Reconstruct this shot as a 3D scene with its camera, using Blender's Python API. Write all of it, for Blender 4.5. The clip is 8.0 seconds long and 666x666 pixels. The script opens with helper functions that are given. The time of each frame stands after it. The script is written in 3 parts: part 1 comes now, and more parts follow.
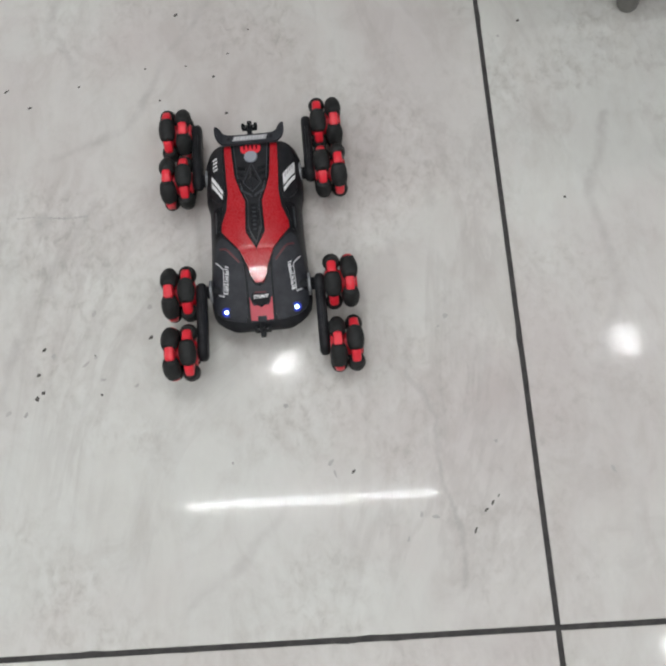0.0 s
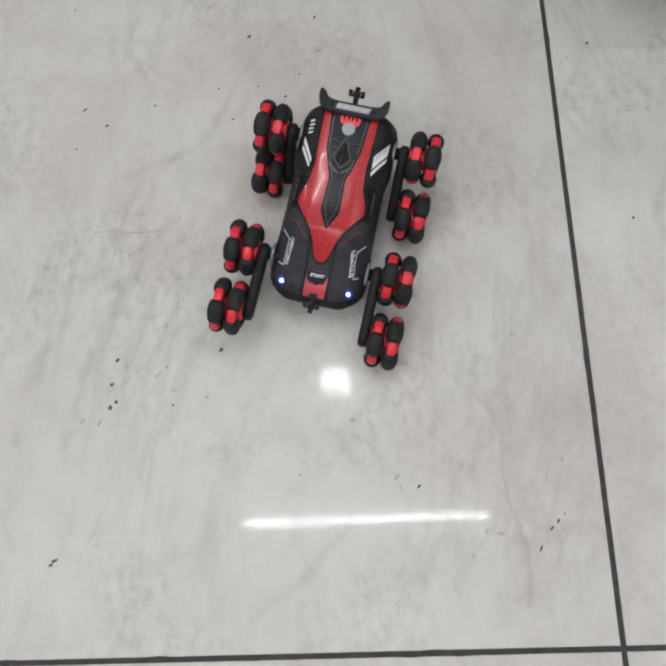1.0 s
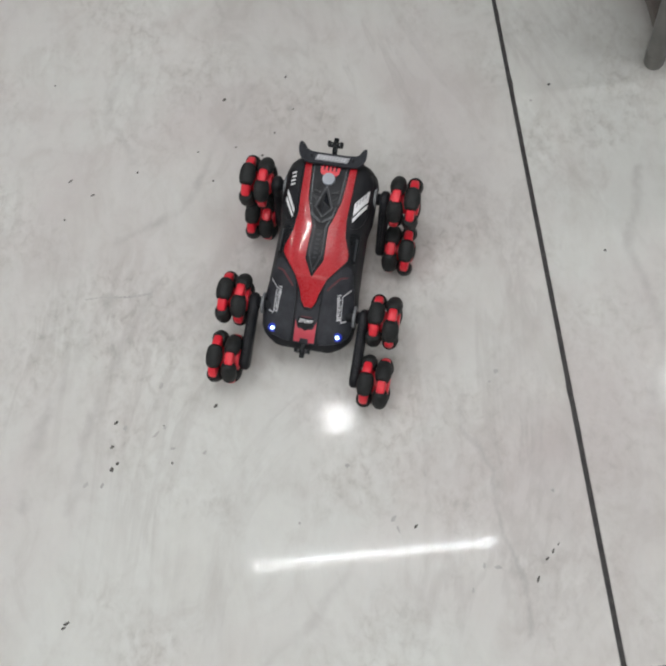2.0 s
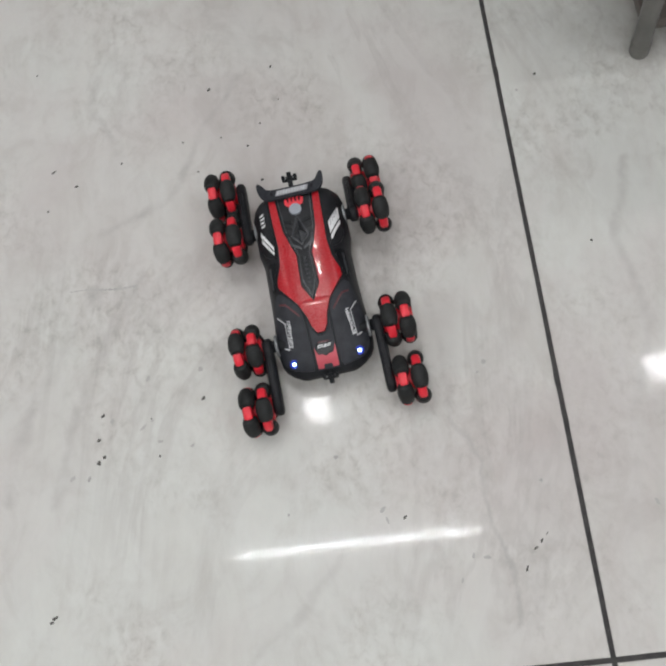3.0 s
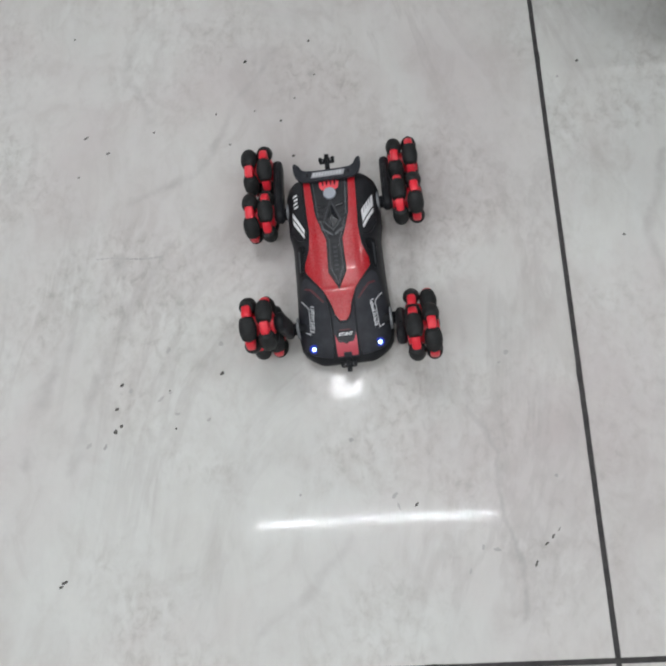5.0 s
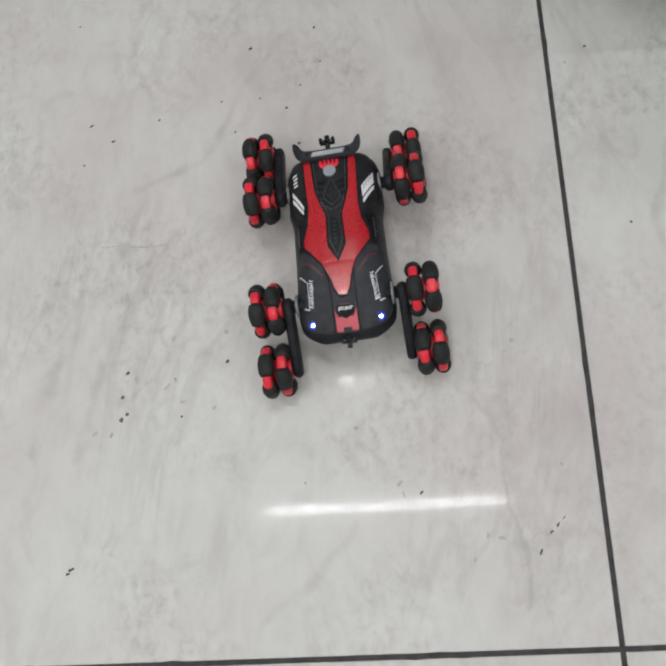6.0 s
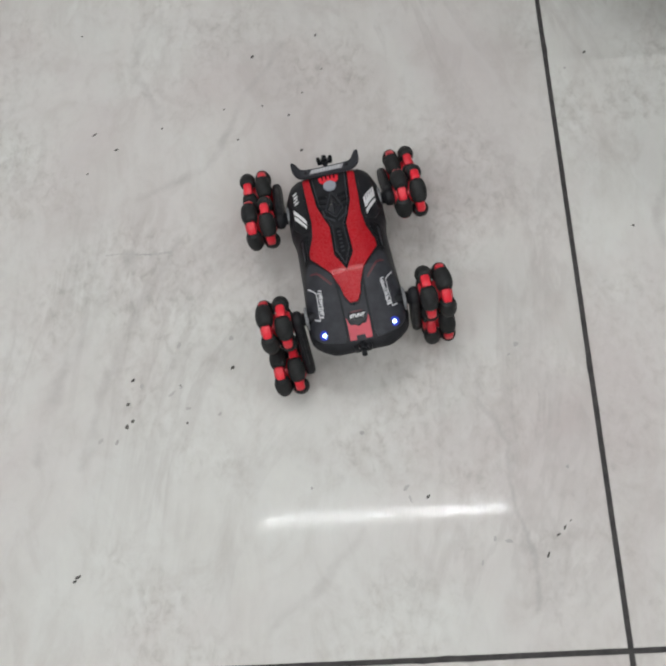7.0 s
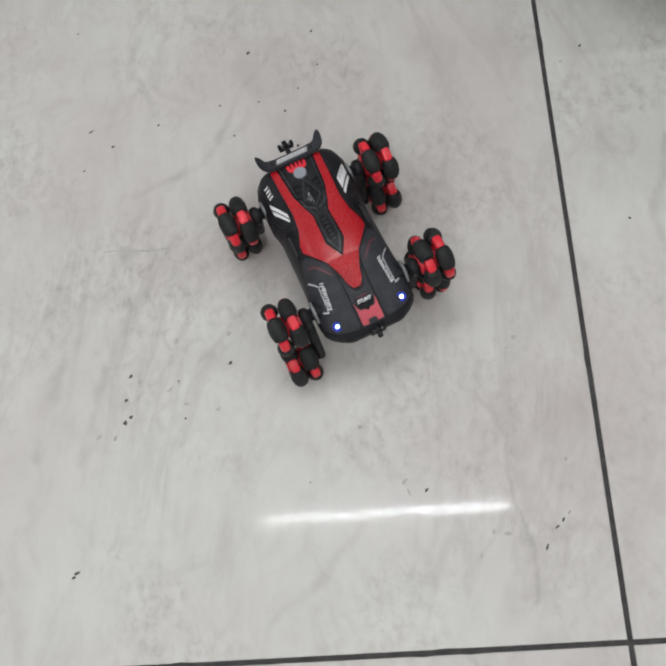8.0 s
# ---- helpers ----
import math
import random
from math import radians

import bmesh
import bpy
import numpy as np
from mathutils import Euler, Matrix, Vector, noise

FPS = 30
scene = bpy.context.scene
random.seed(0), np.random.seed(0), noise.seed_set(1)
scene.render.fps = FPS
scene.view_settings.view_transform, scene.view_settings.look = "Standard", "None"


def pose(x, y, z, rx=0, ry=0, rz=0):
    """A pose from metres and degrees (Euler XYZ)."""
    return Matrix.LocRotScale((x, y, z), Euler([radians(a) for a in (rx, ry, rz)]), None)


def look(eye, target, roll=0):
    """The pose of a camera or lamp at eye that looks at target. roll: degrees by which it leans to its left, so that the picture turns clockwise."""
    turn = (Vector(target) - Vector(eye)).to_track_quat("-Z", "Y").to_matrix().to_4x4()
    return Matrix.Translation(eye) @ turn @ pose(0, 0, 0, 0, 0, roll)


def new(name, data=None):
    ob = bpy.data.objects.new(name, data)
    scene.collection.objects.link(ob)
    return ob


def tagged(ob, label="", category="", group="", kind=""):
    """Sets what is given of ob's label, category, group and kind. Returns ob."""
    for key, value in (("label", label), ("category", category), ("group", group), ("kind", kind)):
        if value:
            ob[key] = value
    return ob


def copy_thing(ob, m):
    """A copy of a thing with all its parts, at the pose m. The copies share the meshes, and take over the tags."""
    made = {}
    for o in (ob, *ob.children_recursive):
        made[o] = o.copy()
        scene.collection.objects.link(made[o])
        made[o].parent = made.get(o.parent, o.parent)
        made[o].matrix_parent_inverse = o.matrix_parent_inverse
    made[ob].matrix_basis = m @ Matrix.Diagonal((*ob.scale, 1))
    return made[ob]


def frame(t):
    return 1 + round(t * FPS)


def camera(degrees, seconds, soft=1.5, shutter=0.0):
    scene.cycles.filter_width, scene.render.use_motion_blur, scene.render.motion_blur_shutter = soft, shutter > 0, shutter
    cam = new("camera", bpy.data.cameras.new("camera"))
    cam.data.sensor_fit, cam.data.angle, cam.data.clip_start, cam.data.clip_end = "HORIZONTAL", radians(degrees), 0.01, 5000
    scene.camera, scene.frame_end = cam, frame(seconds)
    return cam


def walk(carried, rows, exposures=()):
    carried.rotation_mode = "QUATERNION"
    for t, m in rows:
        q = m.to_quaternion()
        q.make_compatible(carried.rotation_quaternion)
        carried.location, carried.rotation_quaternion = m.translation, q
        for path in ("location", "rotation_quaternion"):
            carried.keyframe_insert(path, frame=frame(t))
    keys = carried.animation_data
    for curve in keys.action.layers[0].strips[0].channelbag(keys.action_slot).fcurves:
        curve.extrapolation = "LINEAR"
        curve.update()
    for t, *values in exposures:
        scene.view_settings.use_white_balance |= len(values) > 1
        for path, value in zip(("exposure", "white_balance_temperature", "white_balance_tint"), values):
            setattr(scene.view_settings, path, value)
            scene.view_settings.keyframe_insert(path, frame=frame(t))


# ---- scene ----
cam = camera(38.0, 8.0, soft=2.6)

# camera path: seconds, eye, target, roll
PATH = [
    (0, (-0.205, -0.069, 1.096), (-0.238, 0.655, -0.768), -6.1),
    (0.3, (-0.204, -0.073, 1.089), (-0.272, 0.648, -0.775), -9.3),
    (0.5, (-0.209, -0.075, 1.071), (-0.31, 0.632, -0.796), -11.1),
    (0.8, (-0.221, -0.077, 1.089), (-0.324, 0.638, -0.776), -10.8),
    (1, (-0.229, -0.081, 1.109), (-0.358, 0.688, -0.733), -11.4),
    (1.2, (-0.221, -0.080, 1.126), (-0.369, 0.720, -0.701), -13.7),
    (1.5, (-0.214, -0.073, 1.152), (-0.342, 0.734, -0.674), -13.8),
    (1.7, (-0.209, -0.077, 1.153), (-0.343, 0.757, -0.660), -14.4),
    (2.8, (-0.214, -0.075, 1.147), (-0.303, 0.730, -0.681), -13.3),
    (3, (-0.217, -0.072, 1.151), (-0.306, 0.733, -0.678), -12.8),
    (3.5, (-0.226, -0.063, 1.142), (-0.321, 0.703, -0.704), -11.1),
    (4, (-0.223, -0.06, 1.146), (-0.32, 0.71, -0.698), -10.1),
    (4.5, (-0.214, -0.057, 1.15), (-0.354, 0.699, -0.696), -13.0),
    (4.7, (-0.208, -0.058, 1.149), (-0.359, 0.700, -0.695), -14.0),
    (5.8, (-0.195, -0.059, 1.144), (-0.379, 0.675, -0.707), -17.1),
    (6, (-0.194, -0.056, 1.146), (-0.382, 0.674, -0.707), -17.2),
    (6.5, (-0.206, -0.058, 1.149), (-0.394, 0.685, -0.698), -17.1),
    (7, (-0.206, -0.063, 1.148), (-0.383, 0.687, -0.698), -16.6),
    (7.5, (-0.196, -0.068, 1.146), (-0.389, 0.687, -0.696), -18.0),
    (7.8, (-0.198, -0.073, 1.144), (-0.386, 0.689, -0.696), -17.5),
    (8, (-0.204, -0.071, 1.145), (-0.38, 0.681, -0.7), -16.9),
]
walk(cam, [(t, look(eye, target, roll)) for t, eye, target, roll in PATH],
     [(0.0, 0.0, 6500, 10), (3.4, 0.0, 6500, 10), (3.8, 0.02, 6250, 10), (4.6, 0.02, 6200, 10), (5.6, 0.0, 6500, 10), (8.0, 0.0, 6500, 10)])

TUBE_WATTS, PANEL_WATTS = 9.6, 5.2

# ---- materials ----


class Nodes:
    """A node material under construction."""

    def __init__(self, name, color, rough=0.5, metal=0.0, coat=0.0, spec=0.5):
        self.m = bpy.data.materials.new(name)
        self.m.use_nodes = True
        self.t = self.m.node_tree
        self.b = self.t.nodes["Principled BSDF"]
        self.b.inputs["Base Color"].default_value = (*color, 1)
        self.b.inputs["Roughness"].default_value = rough
        self.b.inputs["Metallic"].default_value = metal
        self.b.inputs["Coat Weight"].default_value = coat
        self.b.inputs["Specular IOR Level"].default_value = spec
        self.coords = self.t.nodes.new("ShaderNodeTexCoord")

    def node(self, kind, **sets):
        n = self.t.nodes.new(kind)
        for k, v in sets.items():
            n.inputs[k.replace("_", " ")].default_value = v
        return n

    def link(self, a, b):
        self.t.links.new(a, b)

    def mapped(self, scale=(1, 1, 1), turn=(0, 0, 0)):
        n = self.t.nodes.new("ShaderNodeMapping")
        n.inputs["Scale"].default_value = scale
        n.inputs["Rotation"].default_value = turn
        self.link(self.coords.outputs["Object"], n.inputs["Vector"])
        return n.outputs["Vector"]

    def noise(self, scale, detail=3, rough=0.55, vector=None, distortion=0.0):
        n = self.node("ShaderNodeTexNoise", Scale=scale, Detail=detail, Roughness=rough, Distortion=distortion)
        self.link(vector or self.coords.outputs["Object"], n.inputs["Vector"])
        return n.outputs["Fac"]

    def ramp(self, fac, stops):
        n = self.t.nodes.new("ShaderNodeValToRGB")
        e = n.color_ramp.elements
        e[0].position, e[0].color = stops[0][0], (*stops[0][1], 1)
        e[1].position, e[1].color = stops[-1][0], (*stops[-1][1], 1)
        for p, c in stops[1:-1]:
            e.new(p).color = (*c, 1)
        self.link(fac, n.inputs["Fac"])
        return n.outputs["Color"]

    def mix(self, fac, a, b, how="MIX"):
        n = self.t.nodes.new("ShaderNodeMix")
        n.data_type, n.blend_type = "RGBA", how
        if isinstance(fac, float):
            n.inputs[0].default_value = fac
        else:
            self.link(fac, n.inputs[0])
        for i, v in ((6, a), (7, b)):
            if isinstance(v, tuple):
                n.inputs[i].default_value = (*v, 1)
            else:
                self.link(v, n.inputs[i])
        return n.outputs[2]

    def bump(self, height, strength, distance=0.001):
        n = self.node("ShaderNodeBump", Strength=strength, Distance=distance)
        self.link(height, n.inputs["Height"])
        self.link(n.outputs["Normal"], self.b.inputs["Normal"])


def worn(name, color, rough, grain=400, amount=0.35, coat=0.0, metal=0.0, spec=0.5, bump=0.1):
    """A plain surface with fine grain, handling marks and uneven gloss."""
    n = Nodes(name, color, rough, metal, coat, spec)
    g, s = n.noise(grain, 3), n.noise(grain / 14, 4)
    dark = tuple(c * (1 - amount) for c in color)
    lite = tuple(min(1, c * (1 + amount * 0.6) + 0.004) for c in color)
    col = n.ramp(s, [(0.3, dark), (0.7, lite)])
    n.link(col, n.b.inputs["Base Color"])
    r = n.ramp(g, [(0.3, (max(0.03, rough - 0.08),) * 3), (0.75, (rough + 0.1,) * 3)])
    n.link(r, n.b.inputs["Roughness"])
    if bump:
        n.bump(g, bump, 0.0004)
    return n.m


def glow(name, color, strength, base=(0.8, 0.8, 0.8)):
    n = Nodes(name, base, 0.4)
    n.b.inputs["Emission Color"].default_value = (*color, 1)
    n.b.inputs["Emission Strength"].default_value = strength
    return n.m


# veins of the stone print: a run of points on the floor, half width, strength
VEINS = [
    ([(-0.140, 0.300), (-0.108, 0.248), (-0.110, 0.170), (-0.094, 0.115), (-0.093, 0.050)], 0.0036, 0.53),
    ([(-0.150, 0.480), (-0.135, 0.390), (-0.140, 0.300)], 0.0051, 0.28),
    ([(-0.400, 0.040), (-0.330, 0.100), (-0.290, 0.150)], 0.0064, 0.35),
    ([(-0.700, 0.260), (-0.680, 0.354), (-0.638, 0.450), (-0.590, 0.540)], 0.0093, 0.46),
    ([(-0.636, 0.249), (-0.618, 0.346), (-0.566, 0.474), (-0.520, 0.560)], 0.0068, 0.39),
    ([(-0.375, 0.870), (-0.440, 0.760), (-0.485, 0.664), (-0.580, 0.630)], 0.0055, 0.42),
    ([(-0.560, 0.950), (-0.600, 0.850), (-0.560, 0.760)], 0.0059, 0.32),
    ([(0.150, 0.640), (0.110, 0.520), (0.130, 0.400), (0.090, 0.290)], 0.0068, 0.39),
]


def tile_material():
    """Polished stone-look porcelain: warm grey clouds, slanting veins, mottled patches, a dusty gloss."""
    n = Nodes("polished_porcelain", (0.6, 0.6, 0.58), 0.05, spec=0.035)
    slant = n.mapped((1.0, 0.42, 1.0), (0, 0, radians(28)))
    cloud = n.noise(1.9, 5, 0.55, None, 0.8)
    base = n.ramp(cloud, [(0.32, (0.525, 0.490, 0.476)), (0.47, (0.568, 0.552, 0.530)), (0.58, (0.582, 0.582, 0.555)), (0.70, (0.602, 0.604, 0.575))])
    streak = n.noise(5.2, 7, 0.62, slant, 1.6)
    tone = n.ramp(streak, [(0.30, (0.83, 0.80, 0.785)), (0.43, (0.94, 0.925, 0.915)), (0.52, (1, 1, 1)), (0.60, (0.965, 0.955, 0.95)), (0.72, (1, 1, 0.99))])
    col = n.mix(0.46, base, tone, "MULTIPLY")
    vein = n.noise(2.3, 6, 0.58, slant, 2.6)
    line = n.ramp(vein, [(0.478, (0, 0, 0)), (0.497, (1, 1, 1)), (0.503, (1, 1, 1)), (0.54, (0, 0, 0))])
    gate = n.ramp(n.noise(2.6, 2), [(0.44, (0.05, 0.05, 0.05)), (0.62, (0.26, 0.26, 0.26))])
    col = n.mix(n.mix(1.0, line, gate, "MULTIPLY"), col, (0.36, 0.335, 0.32))
    # cloudy blotches a few centimetres wide, and finer mottling in patches
    blotch = n.ramp(n.noise(19, 5, 0.62, n.mapped((1.0, 0.6, 1.0), (0, 0, radians(24))), 0.9), [(0.36, (0.90, 0.885, 0.878)), (0.50, (1, 1, 1)), (0.64, (1.035, 1.035, 1.03))])
    col = n.mix(0.65, col, n.mix(1.0, col, blotch, "MULTIPLY"))
    patch = n.ramp(n.noise(82, 5, 0.62, n.mapped((1.0, 0.7, 1.0), (0, 0, radians(12))), 0.4), [(0.34, (0.77, 0.755, 0.745)), (0.46, (0.93, 0.92, 0.91)), (0.56, (1.0, 1.0, 1.0)), (0.66, (1.05, 1.05, 1.05))])
    where = n.ramp(n.noise(3.6, 4, 0.6), [(0.46, (0.06, 0.06, 0.06)), (0.60, (0.78, 0.78, 0.78))])
    col = n.mix(where, col, n.mix(1.0, col, patch, "MULTIPLY"))
    col = n.mix(printed_veins(n), col, (0.345, 0.325, 0.315))
    n.link(col, n.b.inputs["Base Color"])
    dust = n.noise(26, 6, 0.7)
    n.link(n.ramp(dust, [(0.3, (0.115,) * 3), (0.62, (0.135,) * 3), (0.8, (0.20,) * 3)]), n.b.inputs["Roughness"])
    # a thin sharp sheen, broken up by dust and fine wiping streaks
    wiped = n.noise(120, 6, 0.78, n.mapped((1.0, 0.3, 1.0)), 0.5)
    n.link(n.ramp(wiped, [(0.42, (0.015,) * 3), (0.60, (0.21,) * 3)]), n.b.inputs["Coat Weight"])
    n.b.inputs["Coat Roughness"].default_value = 0.048
    ripple = n.node("ShaderNodeBump", Strength=0.35, Distance=0.000015)
    n.link(n.noise(260, 4), ripple.inputs["Height"])
    n.link(ripple.outputs["Normal"], n.b.inputs["Coat Normal"])
    n.bump(n.noise(9, 3), 0.02, 0.001)
    return n.m


def printed_veins(n):
    """How strongly the printed veins show: the distance to each run of points, on a wavering floor."""
    def math_node(kind, a, b):
        m = n.t.nodes.new("ShaderNodeMath")
        m.operation = kind
        for i, v in enumerate((a, b)):
            if isinstance(v, float):
                m.inputs[i].default_value = v
            else:
                n.link(v, m.inputs[i])
        return m.outputs[0]

    def vec(kind, a, b, out="Vector"):
        m = n.t.nodes.new("ShaderNodeVectorMath")
        m.operation = kind
        for i, v in enumerate((a, b)):
            if isinstance(v, tuple):
                m.inputs[i].default_value = v
            elif v is not None:
                n.link(v, m.inputs[3 if kind == "SCALE" and i else i])
        return m.outputs[out]

    place = n.t.nodes.new("ShaderNodeNewGeometry").outputs["Position"]
    waver = n.node("ShaderNodeTexNoise", Scale=16.0, Detail=5.0, Roughness=0.62)
    n.link(place, waver.inputs["Vector"])
    place = vec("ADD", place, vec("MULTIPLY", vec("SUBTRACT", waver.outputs["Color"], (0.5, 0.5, 0.5)), (0.035, 0.035, 0.0)))
    broken = n.ramp(n.noise(14, 4, 0.6), [(0.36, (0.15,) * 3), (0.60, (1.0,) * 3)])
    total = None
    for points, half, strength in VEINS:
        near = None
        for (ax, ay), (bx, by) in zip(points, points[1:]):
            dx, dy = bx - ax, by - ay
            q = vec("SUBTRACT", place, (ax, ay, 0.0))
            f = vec("DOT_PRODUCT", q, (dx / (dx * dx + dy * dy), dy / (dx * dx + dy * dy), 0.0), "Value")
            f = math_node("MINIMUM", math_node("MAXIMUM", f, 0.0), 1.0)
            d = vec("LENGTH", vec("MULTIPLY", vec("SUBTRACT", q, vec("SCALE", (dx, dy, 0.0), f)), (1.0, 1.0, 0.0)), None, "Value")
            near = d if near is None else math_node("MINIMUM", near, d)
        shade = n.t.nodes.new("ShaderNodeMapRange")
        shade.interpolation_type = "SMOOTHSTEP"
        shade.inputs["From Min"].default_value, shade.inputs["From Max"].default_value = half * 1.7, 0.0
        shade.inputs["To Max"].default_value = strength
        n.link(near, shade.inputs["Value"])
        total = shade.outputs[0] if total is None else math_node("MAXIMUM", total, shade.outputs[0])
    return math_node("MULTIPLY", total, broken)


def grout_material():
    n = Nodes("dark_grout", (0.035, 0.033, 0.033), 0.85)
    n.link(n.ramp(n.noise(60, 5, 0.7), [(0.3, (0.022, 0.021, 0.022)), (0.7, (0.062, 0.058, 0.056))]), n.b.inputs["Base Color"])
    n.bump(n.noise(700, 3), 0.4, 0.0006)
    return n.m


TILE, GROUT = tile_material(), grout_material()
PAINT = worn("white_wall_paint", (0.74, 0.74, 0.72), 0.85, 60, 0.05)
CEILING = worn("white_ceiling_paint", (0.80, 0.80, 0.79), 0.9, 60, 0.04)
BLACK = worn("black_satin_plastic", (0.0145, 0.015, 0.0175), 0.45, 900, 0.3, spec=0.16, bump=0.03)
BLACK_GLOSS = worn("black_gloss_plastic", (0.009, 0.0098, 0.012), 0.28, 900, 0.3, spec=0.16, bump=0.02)
CHARCOAL = worn("charcoal_matt_plastic", (0.030, 0.0315, 0.038), 0.5, 1200, 0.25, spec=0.2, bump=0.05)
GREY_TRIM = worn("grey_edge_trim", (0.026, 0.030, 0.037), 0.32, 1200, 0.2, spec=0.5)
RED = worn("red_gloss_paint", (0.40, 0.010, 0.017), 0.28, 700, 0.08, coat=0.22, spec=0.35, bump=0.0)
RED_DARK = worn("dark_red_line_print", (0.085, 0.011, 0.017), 0.45, 700, 0.2)
RED_PINK = worn("faded_red_sticker", (0.50, 0.05, 0.075), 0.4, 700, 0.12)
RED_HUB = worn("bright_red_plastic", (0.72, 0.018, 0.036), 0.38, 800, 0.15)
RUBBER = worn("black_rubber", (0.0135, 0.0142, 0.0145), 0.6, 1500, 0.4, spec=0.25, bump=0.3)
SILVER = worn("silver_print", (0.58, 0.58, 0.60), 0.4, 900, 0.15)
WHITE = worn("white_print", (0.72, 0.72, 0.73), 0.4, 900, 0.08)
BUTTON = worn("grey_blue_button", (0.27, 0.29, 0.33), 0.35, 900, 0.06)
STEEL = worn("grey_steel", (0.32, 0.32, 0.33), 0.3, 900, 0.2, metal=0.9)
LEG_METAL = worn("painted_grey_metal", (0.16, 0.155, 0.145), 0.45, 300, 0.2)
TOP_WOOD = worn("dark_laminate", (0.10, 0.085, 0.075), 0.5, 120, 0.25)
DIRT = worn("dry_dirt", (0.085, 0.079, 0.072), 0.9, 500, 0.5)
TUBE = glow("tube_light", (0.97, 0.985, 1.0), 24.0)
PANEL = glow("panel_light", (0.98, 0.985, 1.0), 12.0)
LED_CORE = glow("led_core", (0.40, 0.66, 1.0), 6.0)
LED_RING = glow("led_lens", (0.01, 0.05, 0.95), 0.26, (0.01, 0.02, 0.2))

# ---- mesh helpers ----


def part(name, bm, material, parent=None, label="", smooth=35):
    """Links a bmesh as one mesh object, under a thing or a part."""
    me = bpy.data.meshes.new(name)
    bmesh.ops.recalc_face_normals(bm, faces=bm.faces)
    bm.to_mesh(me)
    bm.free()
    me.materials.append(material)
    if smooth:
        me.polygons.foreach_set("use_smooth", [True] * len(me.polygons))
        me.set_sharp_from_angle(angle=radians(smooth))
    ob = new(name, me)
    ob.parent = parent
    return tagged(ob, label) if label else ob


def shared_mesh(name, bm, material):
    """The mesh of a piece that is used many times."""
    ob = part(name, bm, material)
    me = ob.data
    bpy.data.objects.remove(ob)
    return me


def add_box(bm, c, s, bevel=0.0, m=Matrix()):
    made = bmesh.ops.create_cube(bm, size=1, matrix=m @ Matrix.Translation(c) @ Matrix.Diagonal((*s, 1)))
    if bevel:
        edges = list({e for v in made["verts"] for e in v.link_edges})
        bmesh.ops.bevel(bm, geom=edges, offset=bevel, segments=2, profile=0.5, affect="EDGES", clamp_overlap=True)
    return bm


def box_mesh(c, s, bevel=0.0, m=Matrix()):
    return add_box(bmesh.new(), c, s, bevel, m)


def add_rings(bm, rings, caps=True):
    """Skins closed rings of points, all of one count."""
    loops = [[bm.verts.new(p) for p in ring] for ring in rings]
    n = len(loops[0])
    for a, b in zip(loops, loops[1:]):
        for i in range(n):
            bm.faces.new((a[i], a[(i + 1) % n], b[(i + 1) % n], b[i]))
    if caps:
        bm.faces.new(loops[0][::-1])
        bm.faces.new(loops[-1])
    return bm


def add_lathe(bm, profile, axis="Z", m=Matrix(), steps=24):
    """Turns (radius, height) pairs about an axis."""
    turn = {"Z": Matrix(), "X": Matrix.Rotation(radians(90), 4, "Y"), "Y": Matrix.Rotation(radians(-90), 4, "X")}[axis]
    rings = []
    for r, h in profile:
        rings.append([m @ turn @ Vector((r * math.cos(a), r * math.sin(a), h)) for a in (2 * math.pi * k / steps for k in range(steps))])
    return add_rings(bm, rings)


def smooth_corners(poly, rounds):
    """Cuts the corners of a closed outline."""
    for _ in range(rounds):
        cut = []
        for (ax, ay), (bx, by) in zip(poly, poly[1:] + poly[:1]):
            cut += [(0.8 * ax + 0.2 * bx, 0.8 * ay + 0.2 * by), (0.2 * ax + 0.8 * bx, 0.2 * ay + 0.8 * by)]
        poly = cut
    return poly


# ---- the room ----

ROOM_X, ROOM_Y, ROOM_H, TILE_W, JOINT = (-3.6, 3.6), (-3.6, 3.6), 2.86, 1.2, 0.0060


def build_room():
    w, d = ROOM_X[1] - ROOM_X[0], ROOM_Y[1] - ROOM_Y[0]
    cx, cy = sum(ROOM_X) / 2, sum(ROOM_Y) / 2
    floor = part("floor", box_mesh((cx, cy, -0.02), (w, d, 0.037)), GROUT, smooth=0)
    tagged(floor, "large polished grey stone-look tiles with dark grout joints", "floor", kind="structure")
    ceiling = part("ceiling", box_mesh((cx, cy, ROOM_H + 0.05), (w + 0.2, d + 0.2, 0.1)), CEILING, smooth=0)
    tagged(ceiling, "plain white painted flat ceiling with lamps", "ceiling", kind="structure")
    for name, c, s in (("wall_north", (cx, ROOM_Y[1] + 0.05), (w + 0.2, 0.1)), ("wall_south", (cx, ROOM_Y[0] - 0.05), (w + 0.2, 0.1)),
                       ("wall_east", (ROOM_X[1] + 0.05, cy), (0.1, d)), ("wall_west", (ROOM_X[0] - 0.05, cy), (0.1, d))):
        wall = part(name, box_mesh((*c, ROOM_H / 2 - 0.02), (*s, ROOM_H + 0.03)), PAINT, smooth=0)
        tagged(wall, "plain off-white painted interior wall", "wall", kind="structure")
    return floor


